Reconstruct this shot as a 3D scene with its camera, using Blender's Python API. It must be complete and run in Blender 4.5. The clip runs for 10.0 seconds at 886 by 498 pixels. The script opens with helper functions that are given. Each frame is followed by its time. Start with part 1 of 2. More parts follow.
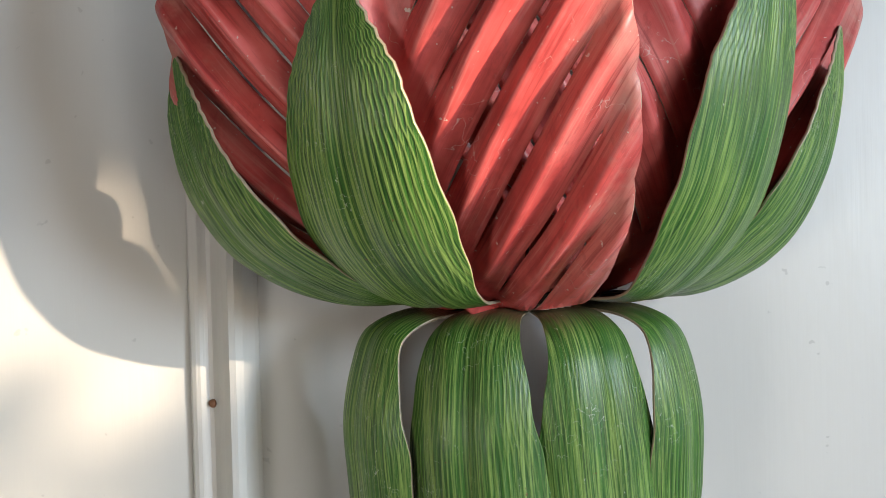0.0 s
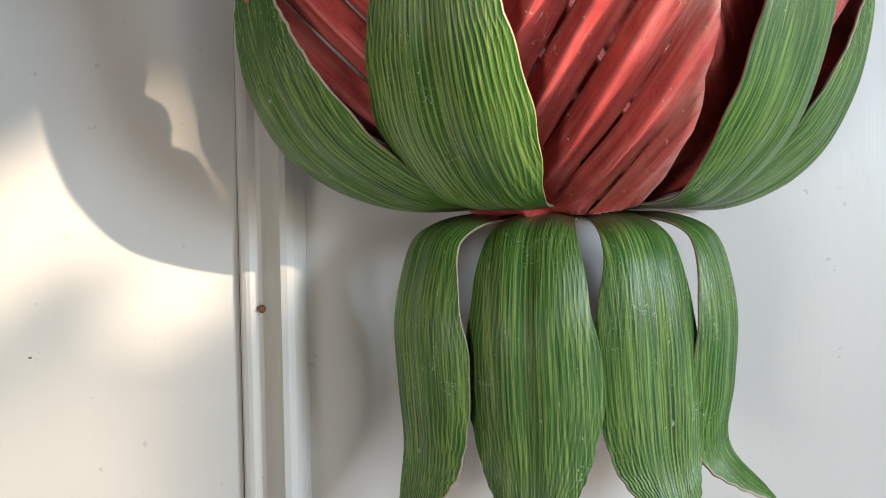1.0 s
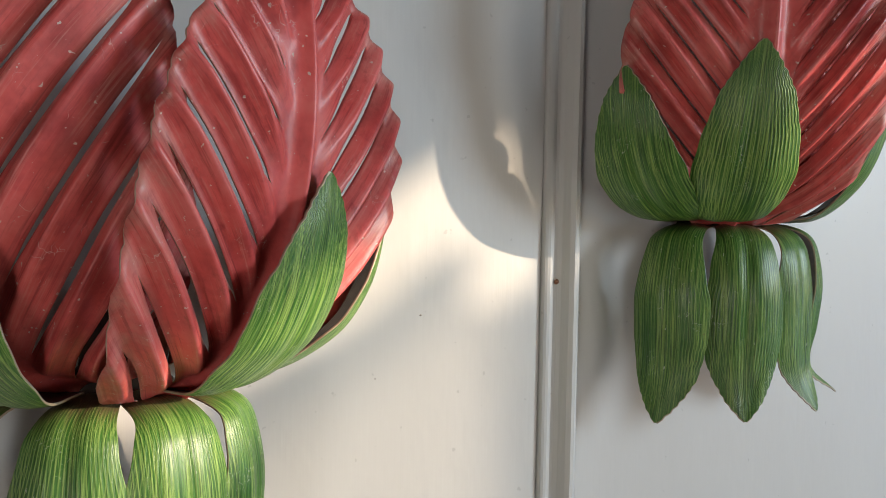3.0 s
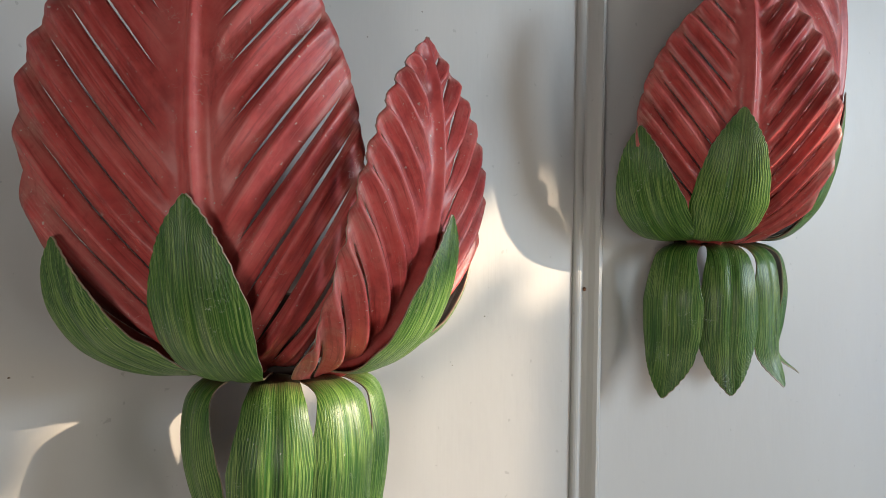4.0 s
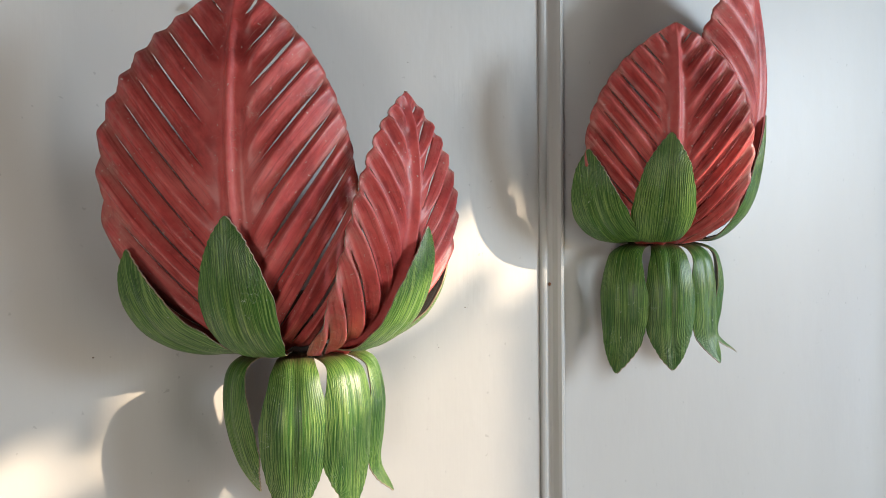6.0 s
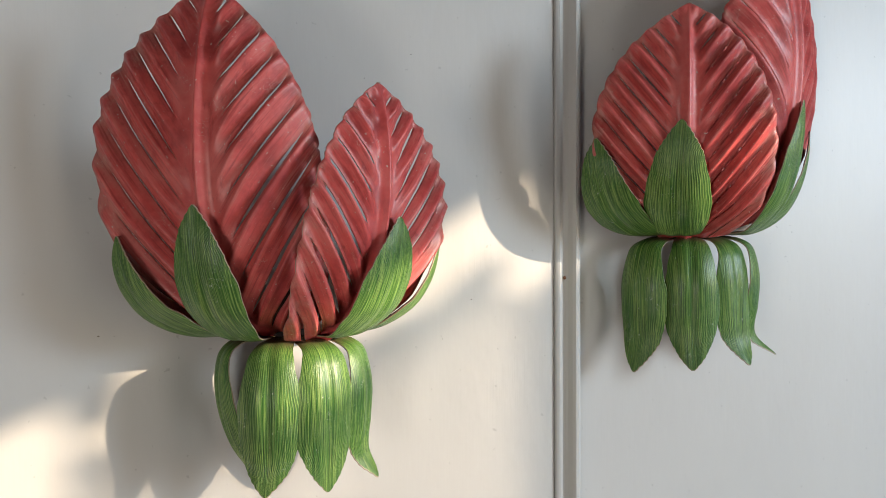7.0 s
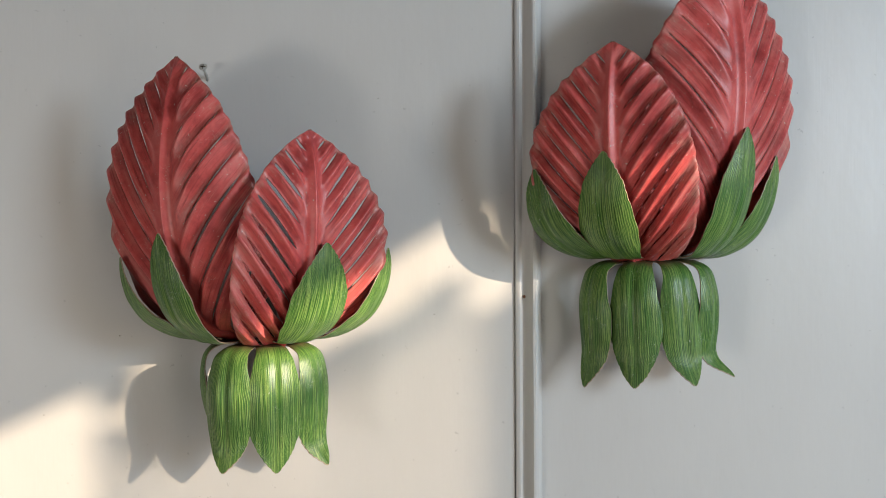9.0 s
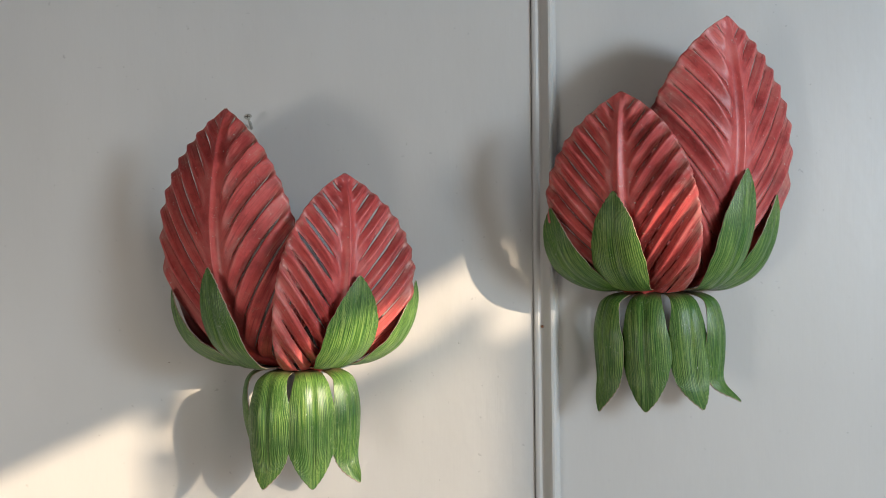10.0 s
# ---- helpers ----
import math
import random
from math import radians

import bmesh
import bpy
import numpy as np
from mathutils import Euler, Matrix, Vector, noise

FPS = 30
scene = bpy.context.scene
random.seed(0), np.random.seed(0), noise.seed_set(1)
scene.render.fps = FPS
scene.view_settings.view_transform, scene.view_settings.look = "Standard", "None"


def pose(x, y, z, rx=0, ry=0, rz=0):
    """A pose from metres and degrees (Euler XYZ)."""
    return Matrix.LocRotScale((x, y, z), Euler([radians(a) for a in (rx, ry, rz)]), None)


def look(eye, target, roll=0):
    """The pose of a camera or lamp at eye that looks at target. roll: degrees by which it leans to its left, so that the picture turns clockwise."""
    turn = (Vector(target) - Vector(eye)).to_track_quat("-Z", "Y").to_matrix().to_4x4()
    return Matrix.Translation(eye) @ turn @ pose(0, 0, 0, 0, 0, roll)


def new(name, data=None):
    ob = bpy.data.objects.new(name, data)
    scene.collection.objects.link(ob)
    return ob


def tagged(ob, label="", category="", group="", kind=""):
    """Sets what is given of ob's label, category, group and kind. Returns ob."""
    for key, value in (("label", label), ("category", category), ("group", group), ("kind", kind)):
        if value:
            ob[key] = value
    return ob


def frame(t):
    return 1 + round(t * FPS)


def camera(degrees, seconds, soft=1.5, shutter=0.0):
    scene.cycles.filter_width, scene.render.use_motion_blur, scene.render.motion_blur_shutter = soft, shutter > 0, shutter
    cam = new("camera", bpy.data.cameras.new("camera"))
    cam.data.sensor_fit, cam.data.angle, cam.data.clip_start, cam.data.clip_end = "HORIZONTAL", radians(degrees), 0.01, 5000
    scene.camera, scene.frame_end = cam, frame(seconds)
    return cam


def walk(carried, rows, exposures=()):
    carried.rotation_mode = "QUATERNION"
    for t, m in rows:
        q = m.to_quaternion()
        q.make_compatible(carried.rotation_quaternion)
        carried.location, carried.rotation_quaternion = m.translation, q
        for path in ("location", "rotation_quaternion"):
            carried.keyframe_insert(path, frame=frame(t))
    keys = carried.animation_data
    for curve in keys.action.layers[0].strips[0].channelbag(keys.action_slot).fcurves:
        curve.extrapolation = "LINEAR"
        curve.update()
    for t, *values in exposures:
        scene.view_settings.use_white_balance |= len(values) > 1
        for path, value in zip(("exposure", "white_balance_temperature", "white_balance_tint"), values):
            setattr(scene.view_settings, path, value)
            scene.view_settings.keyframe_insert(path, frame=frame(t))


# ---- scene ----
cam = camera(56.4, 10.0, soft=0.9)
METRES, EYE, TILT, LEAN, TURN = 1.35, 1.9, 0.0, 0.0, -5.0
ROWS = [
    (0.0, 0.0, 0.0, 0.0, -0.01, -0.49, 1.49),
    (0.5, -0.0057, 0.0016, -0.0145, -0.5, -2.22, 1.5),
    (1.0, -0.0313, -0.0079, -0.0187, -3.16, -2.73, 0.69),
    (1.5, -0.1059, -0.0213, -0.0191, -8.21, -2.78, 0.36),
    (2.0, -0.188, -0.0421, -0.0174, -14.46, -3.02, 0.55),
    (3.5, -0.3379, -0.1378, -0.0107, -23.64, -2.55, -1.34),
    (4.0, -0.3889, -0.1832, -0.0037, -24.52, -2.34, -0.63),
    (4.5, -0.4126, -0.2076, 0.0014, -25.85, -2.18, 0.01),
    (5.0, -0.4234, -0.2401, 0.0062, -26.29, -1.97, 0.33),
    (5.5, -0.4262, -0.2703, 0.0045, -25.65, -1.86, 0.53),
    (7.0, -0.3066, -0.3331, -0.0048, -12.34, -2.12, 0.34),
    (7.5, -0.2224, -0.3295, -0.0032, -5.7, -1.34, 0.27),
    (8.0, -0.1702, -0.3314, 0.0031, -1.11, -1.2, 0.11),
    (8.5, -0.1317, -0.3704, 0.0075, 1.59, -1.8, 0.15),
    (9.0, -0.1109, -0.423, 0.0063, 2.84, -1.43, 0.32),
    (9.5, -0.102, -0.4611, 0.0049, 3.73, -0.12, 0.4),
    (10.0, -0.1049, -0.4777, 0.0032, 4.72, 1.22, 0.44),
]
walk(cam, [(t, pose(0, 0, EYE, TILT, LEAN, TURN) @ pose(METRES * x, METRES * y, METRES * z, 90 + pitch, roll, yaw)) for t, x, y, z, yaw, pitch, roll in ROWS],
     [(0.0, 0.65), (1.0, 0.63), (1.5, 0.6), (2.0, 0.4), (3.5, 0.27), (4.5, 0.24), (5.5, 0.52), (7.0, 0.43), (8.0, 0.36), (9.0, 0.28), (10.0, 0.21)])

# ---- light ----
SUN_WAY = Vector((-0.144, 0.113, -0.0445)).normalized()
sun = new("sun", bpy.data.lights.new("sun", "SUN"))
sun.data.energy, sun.data.angle, sun.data.color = 5.3, radians(0.55), (1.0, 0.78, 0.55)
sun.matrix_world = Matrix.Translation((3, -3, 4)) @ SUN_WAY.to_track_quat("-Z", "Y").to_matrix().to_4x4()

world = bpy.data.worlds.new("sky")
scene.world = world
world.use_nodes = True
sky = world.node_tree.nodes.new("ShaderNodeTexSky")
sky.sky_type, sky.sun_disc = "NISHITA", False
sky.sun_elevation = math.asin(-SUN_WAY.z)
sky.sun_rotation = math.atan2(-SUN_WAY.x, -SUN_WAY.y)
world.node_tree.nodes["Background"].inputs["Strength"].default_value = 0.05
world.node_tree.links.new(sky.outputs[0], world.node_tree.nodes["Background"].inputs["Color"])


def area_lamp(name, eye, target, wide, high, watts, colour):
    lamp = new(name, bpy.data.lights.new(name, "AREA"))
    lamp.data.shape, lamp.data.size, lamp.data.size_y = "RECTANGLE", wide, high
    lamp.data.energy, lamp.data.color = watts, colour
    lamp.matrix_world = look(eye, target)
    return lamp


WALL = 0.381
OPP = -1.6
RIGHT = 3.2
# daylight in the sunny and side windows; the other three are added fill lamps
area_lamp("south_window_light", (2.05, OPP + 0.03, 2.3), (-0.5, WALL, 1.75), 0.55, 0.55, 41.0, (0.70, 0.86, 1.0))
# unseen sources placed by their soft shadows; their openings are added too
area_lamp("tall_window_light", (1.0, OPP + 0.03, 2.1), (-0.1, WALL, 1.8), 0.5, 0.5, 2.2, (1.0, 0.97, 0.93))
area_lamp("low_window_light", (1.0, OPP + 0.03, 0.8), (-0.1, WALL, 1.85), 0.5, 0.5, 4.0, (1.0, 0.96, 0.90))
area_lamp("west_window_light", (-1.9, OPP + 0.03, 1.45), (-0.4, WALL, 1.85), 0.5, 0.5, 10.5, (1.0, 0.93, 0.85))
area_lamp("side_window_light", (RIGHT - 0.03, -0.95, 1.3), (0.0, -0.1, 1.7), 0.7, 0.7, 5.0, (0.28, 0.55, 1.0))



# ---- materials ----
def material(name):
    m = bpy.data.materials.new(name)
    m.use_nodes = True
    t = m.node_tree
    return m, t, t.nodes["Principled BSDF"]


def node(t, kind, **inputs):
    n = t.nodes.new(kind)
    for key, value in inputs.items():
        n.inputs[key.replace("_", " ")].default_value = value
    return n


def ramp(t, source, stops):
    r = t.nodes.new("ShaderNodeValToRGB")
    el = r.color_ramp.elements
    while len(el) < len(stops):
        el.new(0.5)
    for e, (at, colour) in zip(el, stops):
        e.position, e.color = at, (*colour, 1)
    t.links.new(source, r.inputs[0])
    return r.outputs[0]


def mapped(t, source, scale):
    m = t.nodes.new("ShaderNodeMapping")
    m.inputs["Scale"].default_value = scale
    t.links.new(source, m.inputs["Vector"])
    return m.outputs[0]


def noisy(t, vector, scale, detail=4.0, rough=0.55):
    n = node(t, "ShaderNodeTexNoise", Scale=scale, Detail=detail, Roughness=rough)
    t.links.new(vector, n.inputs["Vector"])
    return n.outputs["Fac"]


def mixed(t, factor, a, b, kind="MIX"):
    m = t.nodes.new("ShaderNodeMix")
    m.data_type, m.blend_type = "RGBA", kind
    ins = [s for s in m.inputs if s.type == "RGBA"]
    fac = m.inputs[0]
    for socket, value in ((fac, factor), (ins[0], a), (ins[1], b)):
        if isinstance(value, (int, float)):
            socket.default_value = value
        elif isinstance(value, tuple):
            socket.default_value = (*value, 1)
        else:
            t.links.new(value, socket)
    return [s for s in m.outputs if s.type == "RGBA"][0]


def bumped(t, shader, height, strength, distance, before=None):
    b = node(t, "ShaderNodeBump", Strength=strength, Distance=distance)
    t.links.new(height, b.inputs["Height"])
    if before:
        t.links.new(before, b.inputs["Normal"])
    t.links.new(b.outputs[0], shader.inputs["Normal"])
    return b.outputs[0]


def coords(t, which="Object"):
    return t.nodes.new("ShaderNodeTexCoord").outputs[which]


def paint(name, colour, brush=0.05):
    m, t, s = material(name)
    o = coords(t)
    strokes = noisy(t, mapped(t, o, (1, 1, 0.03)), 420, 3)
    broad = noisy(t, mapped(t, o, (1, 1, 0.35)), 7, 4)
    dark = tuple(c * 0.93 for c in colour)
    base = ramp(t, broad, [(0.3, dark), (0.7, colour)])
    specks = ramp(t, noisy(t, o, 130, 2), [(0.735, (0, 0, 0)), (0.76, (1, 1, 1))])
    base = mixed(t, specks, base, tuple(c * 0.8 for c in colour))
    t.links.new(base, s.inputs["Base Color"])
    s.inputs["Roughness"].default_value = 0.42
    first = bumped(t, s, strokes, brush, 0.0012)
    bumped(t, s, noisy(t, mapped(t, o, (1, 1, 0.5)), 26, 3), 0.2, 0.004, first)
    return m


PAINT = paint("cream_wall_paint", (0.655, 0.648, 0.632))
TRIM = paint("cream_trim_paint", (0.635, 0.628, 0.612), 0.25)


def hairs(t, o, scale, spread):
    """Thin curling scratches that gather in spots."""
    line = ramp(t, noisy(t, o, scale, 2), [(0.494, (0, 0, 0)), (0.5, (1, 1, 1)), (0.506, (0, 0, 0))])
    spots = ramp(t, noisy(t, o, spread, 3, 0.6), [(0.585, (0, 0, 0)), (0.63, (0.9, 0.9, 0.9))])
    both = node(t, "ShaderNodeMath")
    both.operation = "MULTIPLY"
    t.links.new(line, both.inputs[0])
    t.links.new(spots, both.inputs[1])
    return both.outputs[0]


def petal_paint():
    m, t, s = material("coral_red_tole_paint")
    o = coords(t)
    cloud = noisy(t, o, 18, 5, 0.65)
    base = ramp(t, cloud, [(0.32, (0.33, 0.036, 0.036)), (0.5, (0.62, 0.098, 0.092)), (0.68, (0.70, 0.18, 0.165))])
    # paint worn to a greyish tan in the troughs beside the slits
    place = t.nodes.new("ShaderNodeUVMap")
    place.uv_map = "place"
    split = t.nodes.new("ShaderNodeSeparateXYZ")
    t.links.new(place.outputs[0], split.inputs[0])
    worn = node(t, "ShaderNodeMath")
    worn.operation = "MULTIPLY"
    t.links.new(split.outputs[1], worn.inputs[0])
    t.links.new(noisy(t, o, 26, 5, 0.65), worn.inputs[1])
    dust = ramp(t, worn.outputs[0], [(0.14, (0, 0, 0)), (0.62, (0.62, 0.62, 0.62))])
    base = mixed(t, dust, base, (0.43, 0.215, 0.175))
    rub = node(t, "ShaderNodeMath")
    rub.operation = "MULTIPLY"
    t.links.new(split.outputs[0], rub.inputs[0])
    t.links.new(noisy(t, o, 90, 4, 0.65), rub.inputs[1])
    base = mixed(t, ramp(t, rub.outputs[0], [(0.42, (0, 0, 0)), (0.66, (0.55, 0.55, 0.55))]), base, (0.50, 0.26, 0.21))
    scuff = ramp(t, noisy(t, mapped(t, o, (1, 1, 0.4)), 120, 5, 0.7), [(0.56, (0, 0, 0)), (0.74, (0.6, 0.6, 0.6))])
    base = mixed(t, scuff, base, (0.26, 0.03, 0.03))
    # brush lines and rubbing along the pleats
    along = t.nodes.new("ShaderNodeUVMap")
    along.uv_map = "pleat"
    lines = noisy(t, mapped(t, along.outputs[0], (1, 0.05, 1)), 420, 5, 0.7)
    off_rib = ramp(t, split.outputs[0], [(0.1, (0, 0, 0)), (0.3, (1, 1, 1))])
    for stops, tone in (([(0.34, (0.7, 0.7, 0.7)), (0.47, (0, 0, 0))], (0.27, 0.03, 0.03)), ([(0.55, (0, 0, 0)), (0.70, (0.55, 0.55, 0.55))], (0.66, 0.30, 0.26))):
        by = node(t, "ShaderNodeMath")
        by.operation = "MULTIPLY"
        t.links.new(ramp(t, lines, stops), by.inputs[0])
        t.links.new(off_rib, by.inputs[1])
        base = mixed(t, by.outputs[0], base, tone)
    base = mixed(t, hairs(t, o, 120, 45), base, (0.66, 0.46, 0.42))
    chips = ramp(t, noisy(t, o, 330, 2), [(0.715, (0, 0, 0)), (0.73, (0.9, 0.9, 0.9))])
    base = mixed(t, chips, base, (0.62, 0.5, 0.44))
    t.links.new(base, s.inputs["Base Color"])
    s.inputs["Roughness"].default_value = 0.42
    first = bumped(t, s, noisy(t, o, 260, 4), 0.2, 0.0008)
    bumped(t, s, lines, 0.15, 0.0004, first)
    return m


RIBS = 26


def leaf_paint(name, dark, mid, light):
    m, t, s = material(name)
    uv = coords(t, "UV")
    o = coords(t)
    fine = noisy(t, mapped(t, uv, (1, 0.02, 1)), 750, 5, 0.75)
    wide = noisy(t, mapped(t, uv, (1, 0.10, 1)), 90, 4, 0.6)
    base = ramp(t, wide, [(0.25, tuple(0.5 * (a + b) for a, b in zip(dark, mid))), (0.55, mid), (0.95, tuple(0.7 * a + 0.3 * b for a, b in zip(mid, light)))])
    streak = ramp(t, fine, [(0.48, (0, 0, 0)), (0.60, (0.85, 0.85, 0.85))])
    base = mixed(t, streak, base, light)
    shade = ramp(t, noisy(t, mapped(t, uv, (1, 0.018, 1)), 1100, 4, 0.7), [(0.38, (0.85, 0.85, 0.85)), (0.5, (0, 0, 0))])
    base = mixed(t, shade, base, dark)
    lines = noisy(t, mapped(t, uv, (1, 0.02, 1)), 900, 2, 0.5)
    place = t.nodes.new("ShaderNodeUVMap")
    place.uv_map = "place"
    split = t.nodes.new("ShaderNodeSeparateXYZ")
    t.links.new(place.outputs[0], split.inputs[0])
    # paint rubbed off the crests of the ribs, more on some leaves than on others
    wave = node(t, "ShaderNodeMath")
    wave.operation = "MULTIPLY"
    t.links.new(split.outputs[0], wave.inputs[0])
    wave.inputs[1].default_value = RIBS * math.pi
    crest = node(t, "ShaderNodeMath")
    crest.operation = "COSINE"
    t.links.new(wave.outputs[0], crest.inputs[0])
    crest = ramp(t, crest.outputs[0], [(0.35, (0, 0, 0)), (0.95, (1, 1, 1))])
    info = t.nodes.new("ShaderNodeObjectInfo")
    patch = ramp(t, noisy(t, mapped(t, uv, (1, 0.35, 1)), 45, 3, 0.6), [(0.38, (0.1, 0.1, 0.1)), (0.62, (0.95, 0.95, 0.95))])
    rub = crest
    for other in (patch, ramp(t, info.outputs["Random"], [(0.1, (0.35, 0.35, 0.35)), (0.9, (1, 1, 1))])):
        by = node(t, "ShaderNodeMath")
        by.operation = "MULTIPLY"
        t.links.new(rub, by.inputs[0])
        t.links.new(other, by.inputs[1])
        rub = by.outputs[0]
    base = mixed(t, rub, base, light)
    # bare brown metal where the paint ran out at the foot
    foot = node(t, "ShaderNodeMath")
    foot.operation = "MULTIPLY_ADD"
    t.links.new(fine, foot.inputs[0])
    foot.inputs[1].default_value = -0.26
    t.links.new(split.outputs[1], foot.inputs[2])
    bare = ramp(t, foot.outputs[0], [(0.0, (0.85, 0.85, 0.85)), (0.08, (0, 0, 0))])
    base = mixed(t, bare, base, (0.10, 0.062, 0.036))
    # scratches and chipped spots
    scratch = ramp(t, noisy(t, mapped(t, o, (1, 1, 0.35)), 420, 4, 0.7), [(0.685, (0, 0, 0)), (0.71, (0.9, 0.9, 0.9))])
    base = mixed(t, scratch, base, (0.45, 0.5, 0.4))
    base = mixed(t, hairs(t, o, 170, 35), base, (0.55, 0.6, 0.5))
    rust = ramp(t, noisy(t, o, 260, 3, 0.7), [(0.70, (0, 0, 0)), (0.74, (0.7, 0.7, 0.7))])
    base = mixed(t, rust, base, (0.15, 0.06, 0.025))
    t.links.new(base, s.inputs["Base Color"])
    s.inputs["Roughness"].default_value = 0.34
    s.inputs["Specular IOR Level"].default_value = 0.45
    first = bumped(t, s, noisy(t, mapped(t, uv, (1, 0.02, 1)), 700, 4, 0.7), 0.3, 0.0008)
    second = bumped(t, s, fine, 0.4, 0.0005, first)
    bumped(t, s, lines, 0.35, 0.0005, second)
    return m


def plain(name, colour, rough, metal=0.0, grain=120):
    m, t, s = material(name)
    o = coords(t)
    base = ramp(t, noisy(t, o, grain), [(0.3, tuple(c * 0.75 for c in colour)), (0.7, colour)])
    t.links.new(base, s.inputs["Base Color"])
    s.inputs["Roughness"].default_value, s.inputs["Metallic"].default_value = rough, metal
    bumped(t, s, noisy(t, o, grain * 2), 0.15, 0.001)
    return m


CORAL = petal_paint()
CORAL_BACK = plain("dull_coral_back", (0.34, 0.14, 0.115), 0.6)
CORAL_EDGE = plain("worn_coral_edge", (0.50, 0.32, 0.25), 0.5)
DIRT = plain("dirt_fleck", (0.2, 0.165, 0.13), 0.7)
GREEN = leaf_paint("streaked_green_tole_paint", (0.012, 0.052, 0.010), (0.046, 0.152, 0.024), (0.28, 0.42, 0.11))
LEAF_BACK = plain("brown_metal_back", (0.13, 0.10, 0.075), 0.55, 0.2)
EDGE = plain("worn_metal_edge", (0.46, 0.38, 0.27), 0.45, 0.2)
DARK = plain("dark_hub_metal", (0.09, 0.06, 0.045), 0.5, 0.6)
STEEL = plain("zinc_plated_steel", (0.62, 0.6, 0.55), 0.3, 0.35)
SOLDER = plain("green_painted_solder", (0.09, 0.17, 0.06), 0.45, 0.0, 400)
RUST = plain("rusty_nail", (0.28, 0.13, 0.07), 0.6, 0.3)
WOOD_DARK = plain("dark_wood", (0.035, 0.025, 0.02), 0.5)
ROOM = plain("room_plaster", (0.13, 0.13, 0.13), 0.8, 0.0, 12)
BOARDS = plain("floor_boards", (0.2, 0.15, 0.11), 0.5, 0.0, 8)


# ---- building helpers ----
def part(name, bm, mats, parent=None, label="", smooth=True):
    mesh = bpy.data.meshes.new(name)
    if smooth:
        for f in bm.faces:
            f.smooth = True
    bm.to_mesh(mesh)
    bm.free()
    for m in mats if isinstance(mats, (list, tuple)) else [mats]:
        mesh.materials.append(m)
    ob = new(name, mesh)
    if parent:
        ob.parent = parent
    return tagged(ob, label)


def add_box(bm, lo, hi):
    v = [bm.verts.new((x, y, z)) for x in (lo[0], hi[0]) for y in (lo[1], hi[1]) for z in (lo[2], hi[2])]
    for q in ((0, 1, 3, 2), (4, 6, 7, 5), (0, 4, 5, 1), (2, 3, 7, 6), (0, 2, 6, 4), (1, 5, 7, 3)):
        bm.faces.new([v[i] for i in q])


def box(name, lo, hi, mat, bevel=0.0):
    bm = bmesh.new()
    add_box(bm, lo, hi)
    if bevel:
        bmesh.ops.bevel(bm, geom=bm.edges[:], offset=bevel, segments=2, affect="EDGES")
    return part(name, bm, mat, smooth=False)


def prism(name, outline, y0, y1, mat):
    """A board of any outline in x and z, between two depths."""
    bm = bmesh.new()
    a = [bm.verts.new((x, y0, z)) for x, z in outline]
    b = [bm.verts.new((x, y1, z)) for x, z in outline]
    bm.faces.new(a)
    bm.faces.new(b[::-1])
    for i in range(len(a)):
        j = (i + 1) % len(a)
        bm.faces.new((a[j], a[i], b[i], b[j]))
    bmesh.ops.recalc_face_normals(bm, faces=bm.faces[:])
    return part(name, bm, mat, smooth=False)


def table(stops, s):
    """A smooth curve through stops (place, value...)."""
    n = len(stops)
    i = 0
    while i < n - 2 and s > stops[i + 1][0]:
        i += 1
    a, b = stops[i], stops[i + 1]
    u = (s - a[0]) / (b[0] - a[0])
    out = []
    for k in range(1, len(a)):
        pre = stops[i - 1] if i else None
        post = stops[i + 2] if i + 2 < n else None
        m0 = (b[k] - pre[k]) / (b[0] - pre[0]) if pre else (b[k] - a[k]) / (b[0] - a[0])
        m1 = (post[k] - a[k]) / (post[0] - a[0]) if post else (b[k] - a[k]) / (b[0] - a[0])
        h = b[0] - a[0]
        out.append((2 * u**3 - 3 * u**2 + 1) * a[k] + (u**3 - 2 * u**2 + u) * h * m0 + (3 * u**2 - 2 * u**3) * b[k] + (u**3 - u**2) * h * m1)
    return out if len(out) > 1 else out[0]


def spine_of(points):
    """Points (r, z) with their share of the length in front."""
    run = [0.0]
    for (r0, z0), (r1, z1) in zip(points, points[1:]):
        run.append(run[-1] + math.hypot(r1 - r0, z1 - z0))
    return [(d / run[-1], r, z) for d, (r, z) in zip(run, points)], run[-1]


class Sheet:
    """A bent metal blade: s runs along its spine, w is metres across it, up is relief off its face."""

    def __init__(self, points, azimuth, cup, side=1, sway=0.0, twist=0.0, cup_left=None):
        self.spine, self.length = spine_of(points)
        self.az, self.cup, self.side, self.sway, self.twist = radians(azimuth), cup, side, sway, radians(twist)
        self.cup_left = cup_left or cup

    def at(self, s, w, up=0.0):
        r, z = table(self.spine, s)
        r0, z0 = table(self.spine, max(0, s - 0.01))
        r1, z1 = table(self.spine, min(1, s + 0.01))
        t = Vector((r1 - r0, z1 - z0)).normalized()
        n = Vector((t.y, -t.x)) * self.side
        cup = self.cup if w > 0 else self.cup_left
        angle = w / cup
        across = cup * math.sin(angle)
        back = cup * (1 - math.cos(angle))
        off = up - back
        turn = self.twist * min(1, s / 0.4)
        off += across * math.sin(turn)
        across = across * math.cos(turn) + self.sway * s * s
        out = r + n.x * off
        high = z + n.y * off
        c, d = math.cos(self.az), -math.sin(self.az)
        return Vector((out * c - across * d, out * d + across * c, high))


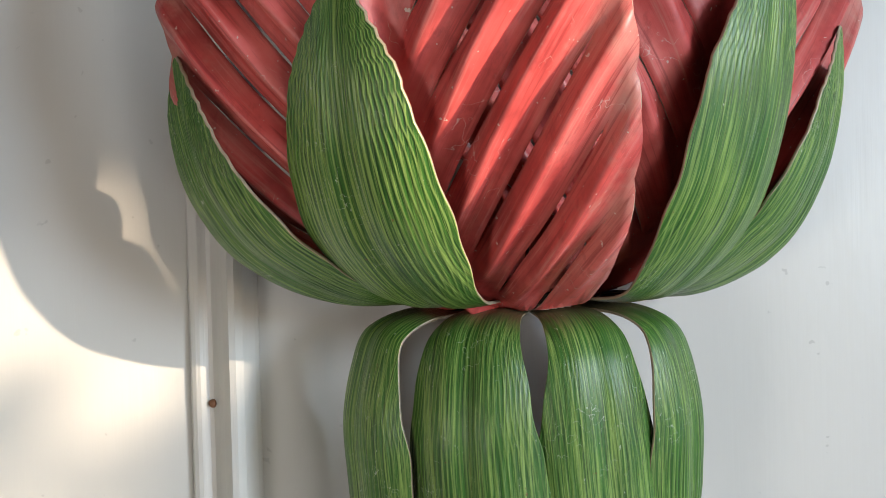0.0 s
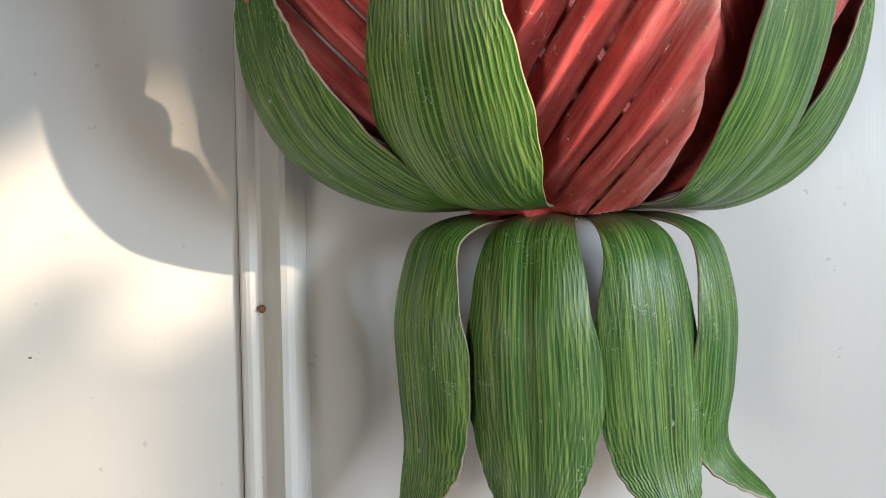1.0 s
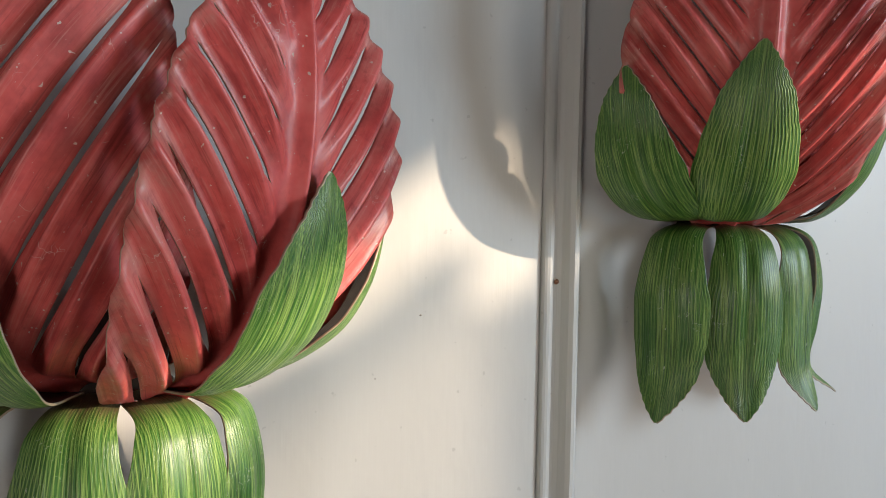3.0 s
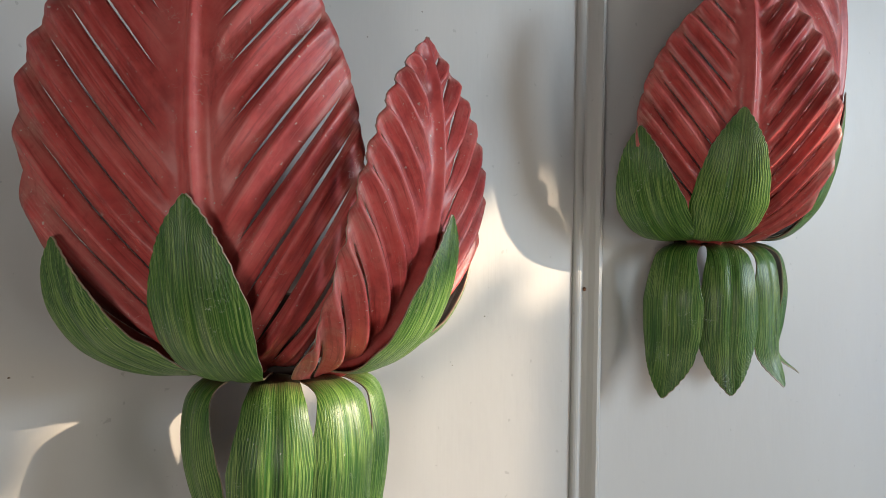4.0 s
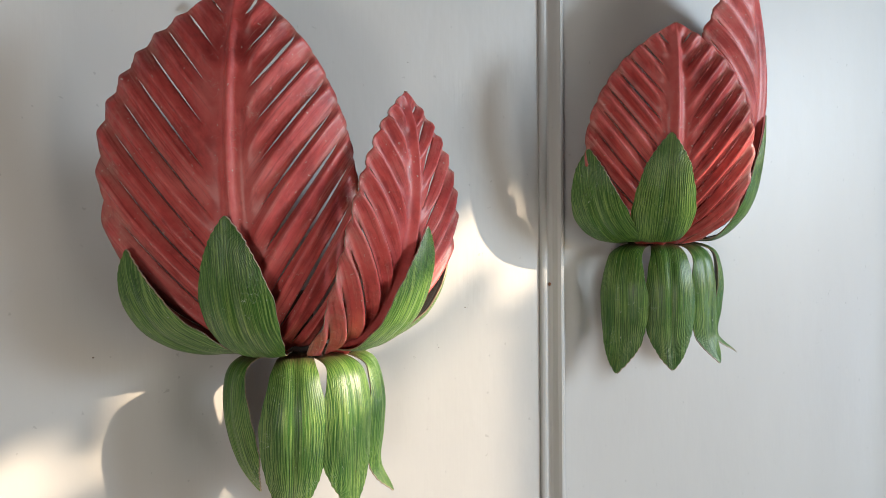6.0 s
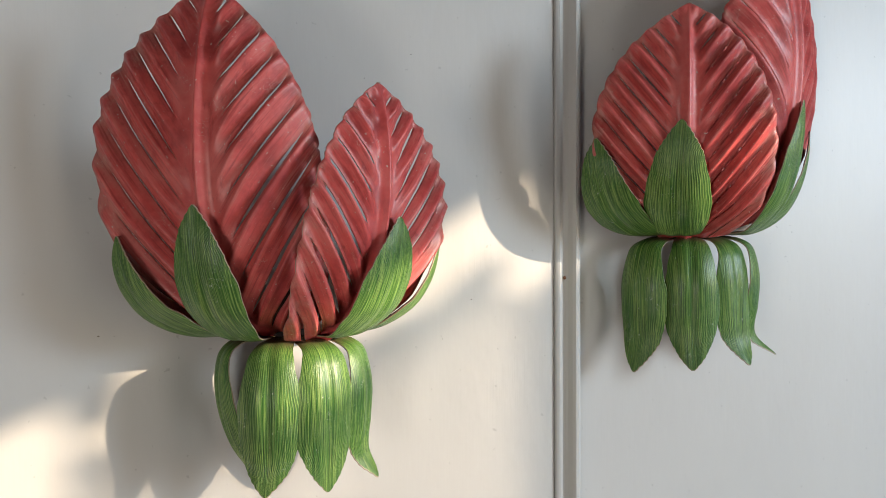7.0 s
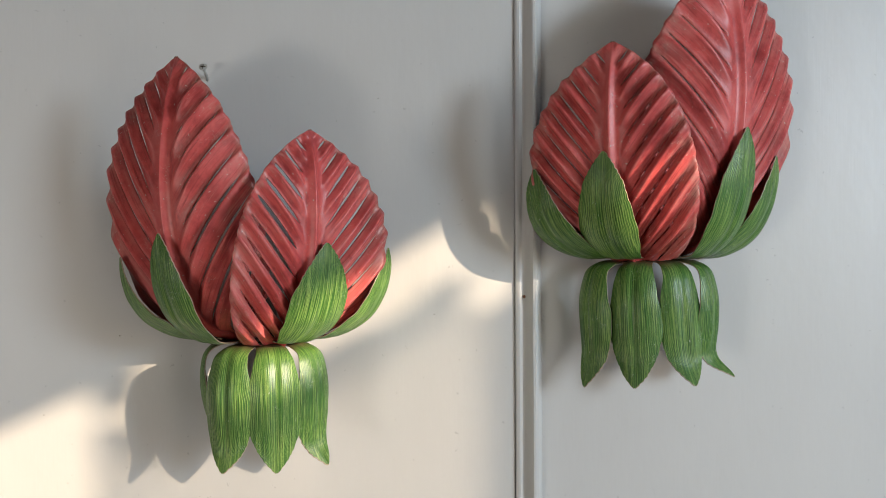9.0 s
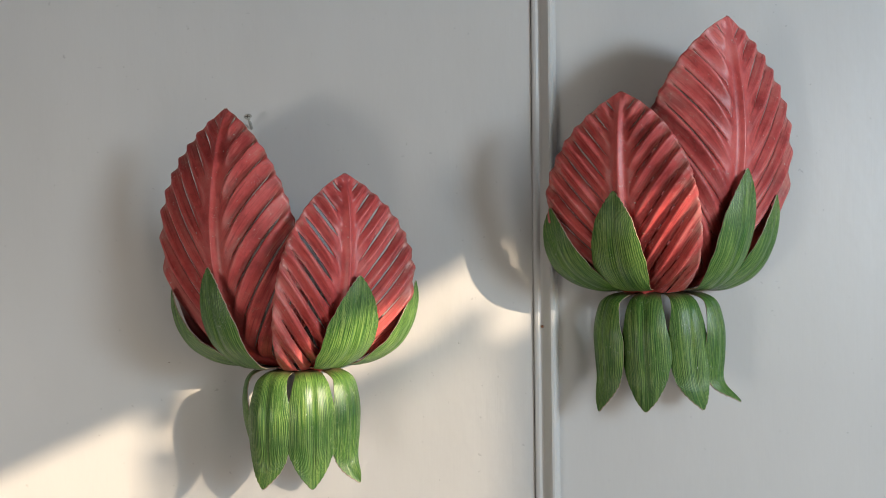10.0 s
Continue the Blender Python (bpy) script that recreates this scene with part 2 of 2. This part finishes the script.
def finish(name, bm, mats, parent, thick, label=""):
    ob = part(name, bm, mats, parent, label)
    sol = ob.modifiers.new("sheet", "SOLIDIFY")
    sol.thickness, sol.offset = thick, -1
    sol.material_offset, sol.material_offset_rim = 1, 2
    sol.use_even_offset = False
    return ob


def blade(name, parent, sheet, half, widths, mats, rng, rows=64):
    """A green leaf with fine ribs along it."""
    bm = bmesh.new()
    uv = bm.loops.layers.uv.new("uv")
    place = bm.loops.layers.uv.new("place")
    cols = 4 * RIBS
    shift = rng.random() * 3
    wave = rng.random() * 6
    grid, flat = [], {}
    for i in range(rows + 1):
        s = i / rows
        line = []
        w_half = half * max(0.0, table(widths, s)) + 0.0006
        w_half *= 1 + 0.012 * math.sin(s * 95 + wave) * (s > 0.7) + 0.02 * math.sin(s * 17 + wave) + 0.012 * math.sin(s * 41 + wave * 2)
        w_half += 0.0011 * (i % 2) * min(1, max(0, (s - 0.74) * 6)) * (s < 0.99)
        for j in range(cols + 1):
            v = 2 * j / cols - 1
            w = v * w_half
            up = 0.00024 * (0.12 + 1.2 * s * s) * (0.8 + 0.5 * noise.noise((v * 4, s * 0.7, shift))) * math.cos(v * RIBS * math.pi) * min(1, w_half / half * 1.4) - 0.0022 * math.exp(-(w / 0.005) ** 2) * math.sin(math.pi * s)
            vert = bm.verts.new(sheet.at(s, w, up))
            flat[vert] = ((w + shift, s * sheet.length + shift), (v, s))
            line.append(vert)
        grid.append(line)
    for i in range(rows):
        for j in range(cols):
            q = (grid[i][j], grid[i][j + 1], grid[i + 1][j + 1], grid[i + 1][j])
            f = bm.faces.new(q if sheet.side > 0 else q[::-1])
            for loop in f.loops:
                loop[uv].uv, loop[place].uv = flat[loop.vert]
    return finish(name, bm, mats, parent, 0.0012)


def petal(name, parent, sheet, halves, outlines, pleats, slant, mats, rng, label, wide_open):
    """A pleated red petal: slits along its grooves, a raised rib and a scalloped rim."""
    bm = bmesh.new()
    uv = bm.loops.layers.uv.new("uv")
    place = bm.loops.layers.uv.new("place")
    pleat = bm.loops.layers.uv.new("pleat")
    vs = [0, 0.015, 0.03, 0.045, 0.06, 0.08, 0.1, 0.135, 0.17, 0.21, 0.26, 0.32, 0.38, 0.44, 0.5, 0.56, 0.62, 0.68, 0.74, 0.8, 0.85, 0.9, 0.95, 1.0]
    for hand, half, widths in zip((-1, 1), halves, outlines):
        low = -math.ceil(slant * pleats * 0.5)
        marks = []
        for k in range(low, pleats + 1):
            near, far = 0.16 + 0.09 * rng.random(), 0.85 + 0.07 * rng.random()
            open_ = wide_open[hand > 0] * (0.7 + 0.7 * rng.random())
            marks.append((k, near, far, open_))
        lines = []
        for n, (k, near, far, open_) in enumerate(marks):
            lines.append((k, -1, near, far, open_))
            lines.append((k, 1, near, far, open_))
            for f in (0.16, 0.32, 0.46, 0.55, 0.62, 0.69, 0.78, 0.90):
                lines.append((k + f, 0, 0, 0, 0))
        rows = []
        for p, sign, near, far, open_ in lines:
            row = []
            for v in vs:
                q = p
                if sign:
                    u = (v - near) / (far - near)
                    q += sign * (open_ * math.sin(math.pi * u) ** 0.6 if 0 < u < 1 else 0.0)
                s = min(1.0, max(0.0, q / pleats))
                for step in range(7):
                    s = 0.5 * s + 0.5 * min(1.0, max(0.0, q / pleats + slant * v * table(widths, s)))
                w_half = half * max(0.0, table(widths, s)) + 0.0005
                grow = min(1, max(0, (v - 0.1) / 0.3))
                tall = min(1.0, w_half / (half * 0.5))
                w = v * w_half * (1 + 0.027 * (abs(math.sin(math.pi * p)) ** 0.6 - 0.75) * v ** 3)
                fold = 2 * (0.5 + 0.5 * math.cos(2 * math.pi * (p - 0.62))) ** 2 - 0.8
                lift = 0.0043 * grow * min(1, max(0, s) * 7) * tall * (1 - 0.55 * max(0, (v - 0.8) / 0.2)) * fold
                rib = 0.0052 * math.exp(-(w / 0.0034) ** 2) - 0.0016 * math.exp(-((abs(w) - 0.0095) / 0.004) ** 2)
                up = lift + rib * min(1, (1 - s) * 8)
                vert = bm.verts.new(sheet.at(s, hand * w, up))
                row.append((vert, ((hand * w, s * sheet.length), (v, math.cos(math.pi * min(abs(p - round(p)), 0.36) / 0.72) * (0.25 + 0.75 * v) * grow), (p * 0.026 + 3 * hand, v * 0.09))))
            rows.append(row)
        for i in range(len(rows) - 1):
            slit = lines[i][1] == -1
            near, far = lines[i][2], lines[i][3]
            for j in range(len(vs) - 1):
                if slit and vs[j] >= near - 0.04 and vs[j + 1] <= far + 0.04:
                    if (rows[i][j][0].co - rows[i + 1][j][0].co).length + (rows[i][j + 1][0].co - rows[i + 1][j + 1][0].co).length > 2e-4:
                        continue
                q = [rows[i][j], rows[i][j + 1], rows[i + 1][j + 1], rows[i + 1][j]]
                if hand < 0:
                    q = q[::-1]
                f = bm.faces.new([a for a, b in q])
                for loop, (a, b) in zip(f.loops, q):
                    loop[uv].uv, loop[place].uv, loop[pleat].uv = b
    bmesh.ops.remove_doubles(bm, verts=bm.verts[:], dist=2e-5)
    bmesh.ops.dissolve_degenerate(bm, edges=bm.edges[:], dist=1e-5)
    return finish(name, bm, mats, parent, 0.0008, label)


def lathe(bm, profile, centre, steps=32):
    rings = []
    for r, z in profile:
        rings.append([bm.verts.new((centre[0] + r * math.cos(2 * math.pi * i / steps), centre[1] + r * math.sin(2 * math.pi * i / steps), centre[2] + z)) for i in range(steps)])
    for a, b in zip(rings, rings[1:]):
        for i in range(steps):
            j = (i + 1) % steps
            bm.faces.new((a[i], a[j], b[j], b[i]))
    bmesh.ops.recalc_face_normals(bm, faces=bm.faces[:])


def tube(bm, path, radius, steps=10):
    """A round bar along points."""
    rings = []
    for i, p in enumerate(path):
        p = Vector(p)
        way = (Vector(path[min(i + 1, len(path) - 1)]) - Vector(path[max(i - 1, 0)])).normalized()
        a = way.orthogonal().normalized()
        b = way.cross(a)
        rings.append([bm.verts.new(p + radius * (math.cos(2 * math.pi * k / steps) * a + math.sin(2 * math.pi * k / steps) * b)) for k in range(steps)])
    for a, b in zip(rings, rings[1:]):
        best = min(range(steps), key=lambda o: (a[0].co - b[o].co).length)
        for k in range(steps):
            bm.faces.new((a[k], a[(k + 1) % steps], b[(k + 1 + best) % steps], b[(k + best) % steps]))
    bm.faces.new(rings[0][::-1])
    bm.faces.new(rings[-1])
    bmesh.ops.recalc_face_normals(bm, faces=bm.faces[:])


# ---- the room ----
box("floor", (-2.6, OPP, -0.06), (RIGHT, WALL, 0.0), BOARDS)
box("ceiling", (-2.6, OPP, 3.2), (RIGHT, WALL, 3.26), ROOM)
box("wall_west", (-2.7, OPP, 0), (-2.6, WALL, 3.2), ROOM)
tagged(box("wall_north_1", (-2.6, WALL, 0), (-0.0824, WALL + 0.04, 3.2), PAINT), "flat cream painted wooden wall panel, sunlit in patches", kind="structure")
tagged(box("wall_north_2", (-0.0515, WALL, 0), (0.545, WALL + 0.04, 3.2), PAINT), "flat cream painted wooden wall panel beside the moulding", kind="structure")
box("wall_north_3", (-0.0824, WALL + 0.012, 0), (-0.0515, WALL + 0.04, 3.2), PAINT)
box("wall_north_4", (0.62, WALL - 0.03, 0), (RIGHT, WALL + 0.04, 3.2), ROOM)


def wall_with_hole(name, axis, place, thick, lo, hi, holes, mat):
    """A wall across an axis, in strips round its openings (a0, a1, z0, z1), side by side along a."""
    bm = bmesh.new()
    a = lo
    for a0, a1, z0, z1 in sorted(holes):
        for s in ((a, a0, 0, 3.2), (a0, a1, 0, z0), (a0, a1, z1, 3.2)):
            if axis == "y":
                add_box(bm, (s[0], place - thick, s[2]), (s[1], place, s[3]))
            else:
                add_box(bm, (place, s[0], s[2]), (place + thick, s[1], s[3]))
        a = a1
    if axis == "y":
        add_box(bm, (a, place - thick, 0), (hi, place, 3.2))
    else:
        add_box(bm, (place, a, 0), (place + thick, hi, 3.2))
    return part(name, bm, mat, smooth=False)


# the way of the sun from the far wall to the sconces' wall
K = (WALL - OPP + 0.04) / SUN_WAY.y
DX, DZ = -SUN_WAY.x * K, -SUN_WAY.z * K
# the west and the tall opening are added, only to hold fill lamps
wall_with_hole("wall_south", "y", OPP, 0.12, -2.6, RIGHT, [(-2.2, -1.6, 1.15, 1.75), (0.7, 1.3, 0.5, 2.55), (DX - 1.15, DX + 0.3, 1.2, 2.15 + DZ)], ROOM)
wall_with_hole("wall_east", "x", RIGHT, 0.1, OPP, WALL, [(-1.3, 0.25, 0.9, 3.0)], ROOM)
for o in ("floor", "ceiling", "wall_west", "wall_south", "wall_east", "wall_north_3", "wall_north_4"):
    tagged(bpy.data.objects[o], kind="structure")

# unseen boards and slats added in the sunny window; slanting gaps shape sun patches
shutter = tagged(new("shutter"), "unseen boards and slats with slanting gaps, added to shape the sun", "shutter")


def mask_board(outline, name="board", thick=0.01):
    ob = prism(name, [(x + DX, z + DZ) for x, z in outline], OPP - 0.04 - thick / 2, OPP - 0.04 + thick / 2, WOOD_DARK)
    ob.parent = shutter


def under(x):
    return table([(-0.5, 1.685), (-0.25, 1.797), (-0.155, 1.855), (0.32, 2.13)], x)


mask_board([(-1.17, 2.17), (-1.17, 1.45), (-0.97, 1.55), (-0.732, 1.652), (-0.557, 1.732), (-0.545, 1.70), (-0.515, 1.715), (-0.51, 1.765), (-0.46, 1.796), (-0.25, 1.860), (-0.16, 1.912), (-0.135, 1.930), (-0.116, 1.932), (-0.104, 1.912), (-0.104, 1.872), (-0.06, 1.890), (0.06, 1.955), (0.06, 2.17)])
mask_board([(0.06, 2.17), (0.06, 1.29), (0.32, 1.29), (0.32, 2.17)])
# added slats thin the sunlight by place; an oval gap makes a bright spot
bm = bmesh.new()
STEP, PITCH = 0.02, 0.006
for i in range(118):
    z = 1.30 + PITCH * i
    for k in range(31):
        x = -0.557 + STEP * k
        deep = under(max(x, -0.5)) - z
        if deep < 0 or math.hypot((x + 0.125) / 0.032, (z - 1.846) / 0.037) < 1:
            continue
        fill = 0.93 - (0.42 if x < -0.3 else 0.34) * min(1, max(0, (deep - 0.012) / 0.06))
        fill = min(0.99, fill + 0.5 * min(1, max(0, (x + 0.15) / 0.06)))
        if x < -0.5:
            fill = max(fill, 0.62)
        add_box(bm, (x + DX, OPP - 0.0402, z + DZ), (x + STEP + DX, OPP - 0.0398, z + DZ + PITCH * fill - 0.0001))
part("slat_panel", bm, WOOD_DARK, shutter, smooth=False)

# upright moulding between the panels
profile = [(-0.0818, -0.010), (-0.0818, 0.0022), (-0.0808, 0.0034), (-0.0790, 0.0042), (-0.0770, 0.0045), (-0.0750, 0.0040), (-0.0735, 0.0034), (-0.0715, 0.0040), (-0.0690, 0.0062), (-0.0655, 0.0108), (-0.0628, 0.0132), (-0.0600, 0.0132), (-0.0570, 0.0108), (-0.0548, 0.0060), (-0.0530, 0.0022), (-0.0515, 0.0003), (-0.0515, -0.010)]
bm = bmesh.new()
rows = [[bm.verts.new((x + 0.0002 * math.sin(z * 9), WALL - d, z)) for x, d in profile] for z in [0.1 * i for i in range(33)]]
for a, b in zip(rows, rows[1:]):
    for i in range(len(profile) - 1):
        bm.faces.new((a[i], a[i + 1], b[i + 1], b[i]))
bmesh.ops.recalc_face_normals(bm, faces=bm.faces[:])
tagged(part("trim", bm, TRIM, smooth=False), "upright cream painted wooden moulding with a bead", kind="structure")

# dark jamb past the right-hand panel
tagged(box("trim_2", (0.545, WALL - 0.03, 0), (0.62, WALL + 0.04, 3.2), WOOD_DARK, 0.004), "dark wooden jamb", kind="structure")


# ---- wall sconces ----
LEAF_MATS = (GREEN, LEAF_BACK, EDGE)
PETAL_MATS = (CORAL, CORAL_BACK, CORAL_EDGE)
SEPAL = [(0.036, 0.001), (0.082, 0.0025), (0.119, 0.0205), (0.1375, 0.045), (0.1455, 0.072), (0.147, 0.097)]
LEAF = [(0.030, 0.0005), (0.056, -0.0005), (0.0730, -0.007), (0.0795, -0.0185), (0.085, -0.045), (0.083, -0.075), (0.080, -0.105), (0.084, -0.135)]
SHORT = [(0.043, -0.002), (0.084, 0.023), (0.113, 0.068), (0.125, 0.115), (0.126, 0.160), (0.118, 0.218)]
TALL = [(0.028, 0.0035), (0.079, 0.024), (0.106, 0.075), (0.119, 0.135), (0.119, 0.200), (0.104, 0.290)]
SEPAL_W = [(0, 0.36), (0.15, 0.56), (0.35, 0.9), (0.5, 1.0), (0.65, 0.95), (0.8, 0.7), (0.92, 0.34), (1, 0)]
LEAF_W = [(0, 0.40), (0.2, 0.57), (0.38, 0.80), (0.52, 0.97), (0.64, 1.0), (0.78, 0.82), (0.92, 0.38), (1, 0)]
PETAL_W = [(0, 0.60), (0.1, 0.74), (0.25, 0.92), (0.4, 1.0), (0.55, 0.985), (0.7, 0.87), (0.85, 0.60), (0.95, 0.27), (1, 0.02)]
PETAL_OUT_W = [(0, 0.28), (0.1, 0.49), (0.25, 0.79), (0.4, 0.96), (0.55, 1.0), (0.7, 0.89), (0.85, 0.61), (0.95, 0.27), (1, 0.02)]
TALL_OUT_W = PETAL_OUT_W[:5] + [(0.7, 0.96), (0.85, 0.71), (0.95, 0.34), (1, 0.02)]


def fitted(points, r, z):
    """The same bend ended at another tip."""
    r0, z0 = points[0]
    r1, z1 = points[-1]
    return [(r0 + (a - r0) * (r - r0) / (r1 - r0), z0 + (b - z0) * (z - z0) / (z1 - z0)) for a, b in points]


def sconce(centre, label, petals, sepals, leaves, seed):
    rng = random.Random(seed)
    thing = tagged(new("wall_sconce"), label, "wall sconce", "pair of flower sconces")
    thing.location = centre
    for points, az, r, z, half, cup_left, cup, pleats, wide_open, text in petals:
        outer = TALL_OUT_W if points is TALL else PETAL_OUT_W
        petal("petal", thing, Sheet(fitted(points, r, z), az, cup, cup_left=cup_left), half, (outer, PETAL_W) if az > 90 else (PETAL_W, outer), pleats, 0.42, PETAL_MATS, rng, text, wide_open)
    for az, r, z, half, twist, sway in sepals:
        blade("sepal", thing, Sheet(fitted(SEPAL, r, z), az, 0.075, twist=twist, sway=sway), half, SEPAL_W, LEAF_MATS, rng)
    for az, r, z, half, sway, bend in leaves:
        blade("leaf", thing, Sheet(bend[:-1] + [(r, z)], az, 0.038, -1, sway), half, LEAF_W, LEAF_MATS, rng)
    bm = bmesh.new()
    lathe(bm, [(0.0, -0.003), (0.028, -0.003), (0.030, -0.0015), (0.030, 0.0), (0.027, 0.002), (0.016, 0.008), (0.013, 0.05), (0.0, 0.05)], (0, 0, 0))
    part("candle_cup", bm, DARK, thing)
    angles = [leaf[0] for leaf in leaves]
    for a, b in [pair for pair in zip(angles, angles[1:]) if pair[0] - pair[1] < 45]:
        mid = radians((a + b) / 2)
        bm = bmesh.new()
        bmesh.ops.create_icosphere(bm, subdivisions=2, radius=0.0021)
        for v in bm.verts:
            v.co = Vector((v.co.x * 1.2, v.co.y * 0.8, v.co.z * 1.3)) * (1 + 0.25 * noise.noise(v.co * 900 + Vector((a, b, 0))))
        part("solder_joint", bm, SOLDER, thing).location = (0.0665 * math.cos(mid), -0.0665 * math.sin(mid), -0.066)
    bm = bmesh.new()
    tube(bm, [(0, 0, 0.0), (0, (WALL - centre[1]) * 0.6, 0.0), (0, WALL - centre[1] + 0.001, 0.004)], 0.004)
    part("bracket", bm, DARK, thing)
    return thing


TUCKED = [(0.030, 0.0005), (0.047, -0.0005), (0.0590, -0.007), (0.0655, -0.0185), (0.068, -0.042), (0.064, -0.070), (0.054, -0.098), (0.045, -0.12)]
MID = [(0.030, 0.0005), (0.049, -0.0005), (0.0620, -0.007), (0.0685, -0.0185), (0.072, -0.045), (0.071, -0.075), (0.070, -0.105), (0.076, -0.135)]
NEAR = [(0.030, 0.0005), (0.052, -0.0005), (0.0670, -0.007), (0.0735, -0.0185), (0.078, -0.045), (0.076, -0.075), (0.073, -0.105), (0.076, -0.135)]
sconce((-0.362, 0.352, 1.789), "painted tin flower wall sconce, tall coral petal and streaked green leaves",
       [(TALL, 131, 0.104, 0.290, (0.116, 0.102), 0.9, 0.092, 10, (0.024, 0.05), "tall pleated coral petal"), (SHORT, 56, 0.115, 0.216, (0.077, 0.088), 0.22, 0.6, 9, (0.10, 0.05), "short pleated coral petal")],
       [(170, 0.147, 0.091, 0.031, -17, 0), (132, 0.126, 0.116, 0.0315, 0, 0), (51, 0.129, 0.106, 0.034, 0, 0), (11, 0.141, 0.099, 0.031, 6, 0)],
       [(166, 0.04, -0.12, 0.025, 0.0, TUCKED), (110, 0.077, -0.127, 0.031, -0.004, NEAR), (71, 0.071, -0.129, 0.031, 0.001, NEAR), (33, 0.084, -0.128, 0.029, 0.006, NEAR)], 3)
sconce((0.068, 0.370, 1.873), "painted tin flower wall sconce, coral petals and darker green leaves",
       [(SHORT, 122, 0.125, 0.220, (0.089, 0.082), 0.7, 0.2, 9, (0.035, 0.04), "short pleated coral petal"), (TALL, 52, 0.100, 0.310, (0.124, 0.117), 0.095, 0.9, 10, (0.025, 0.022), "tall pleated coral petal")],
       [(157, 0.150, 0.097, 0.029, -10, 0), (128, 0.136, 0.111, 0.0315, 0, 0.008), (51, 0.121, 0.137, 0.035, 0, 0), (18, 0.136, 0.112, 0.031, 21, 0)],
       [(156, 0.085, -0.139, 0.031, -0.005, LEAF), (118, 0.076, -0.134, 0.031, 0.002, NEAR), (78, 0.078, -0.131, 0.0275, 0.014, MID), (42, 0.093, -0.126, 0.027, 0.017, NEAR)], 8)

# ---- small things on the wall ----
screw = tagged(new("screw"), "long steel screw standing out of the painted wall", "screw")
screw.matrix_world = Matrix.Translation((-0.4255, WALL + 0.003, 2.074)) @ Vector((-0.02, -0.86, 0.50)).to_track_quat("Z", "Y").to_matrix().to_4x4()
bm = bmesh.new()
lathe(bm, [(0.0, 0.0)] + [(0.0012 + 0.0006 * (i % 2), 0.0006 * i) for i in range(1, 26)] + [(0.0014, 0.0165), (0.0014, 0.0225)], (0, 0, 0), 12)
part("shank", bm, STEEL, screw)
bm = bmesh.new()
lathe(bm, [(0.0013, 0.0215), (0.0044, 0.0245), (0.0047, 0.0252), (0.0044, 0.0256), (0.0, 0.0258)], (0, 0, 0), 20)
head = part("head", bm, STEEL, screw)
# dark bars laid on the head stand for the shade in its recess
bm = bmesh.new()
add_box(bm, (-0.0028, -0.0003, 0.0254), (0.0028, 0.0003, 0.0262))
add_box(bm, (-0.0003, -0.0028, 0.0255), (0.0003, 0.0028, 0.0263))
part("cross_recess", bm, DARK, head, "dark cross on the head, for its shaded recess", smooth=False)
bm = bmesh.new()
lathe(bm, [(0.0, 0.0012), (0.0014, 0.001), (0.002, 0.0), (0.0, 0.0)], (0, 0, 0), 10)
nail = tagged(part("nail_head", bm, RUST), "rusty nail head in the moulding", "nail")
nail.matrix_world = pose(-0.0720, WALL - 0.0045, 1.8305, 90, 0, 0)

# flecks of dirt and chipped paint on the panel
for x, z, r in ((-0.174, 1.811, 0.0011), (-0.527, 1.790, 0.0012), (-0.236, 2.055, 0.0009), (-0.283, 2.03, 0.0008), (-0.612, 1.702, 0.0010), (-0.205, 1.772, 0.0007), (-0.26, 1.93, 0.0007)):
    bm = bmesh.new()
    lathe(bm, [(0.0, 0.0003), (r * 0.7, 0.00025), (r, 0.0), (0.0, 0.0)], (0, 0, 0), 9)
    fleck = part("fleck", bm, DIRT, bpy.data.objects["wall_north_1"])
    fleck.matrix_world = pose(x, WALL + 0.00005, z, 90, 0, 0) @ Matrix.Diagonal((0.9, 0.55, 0.6, 1))
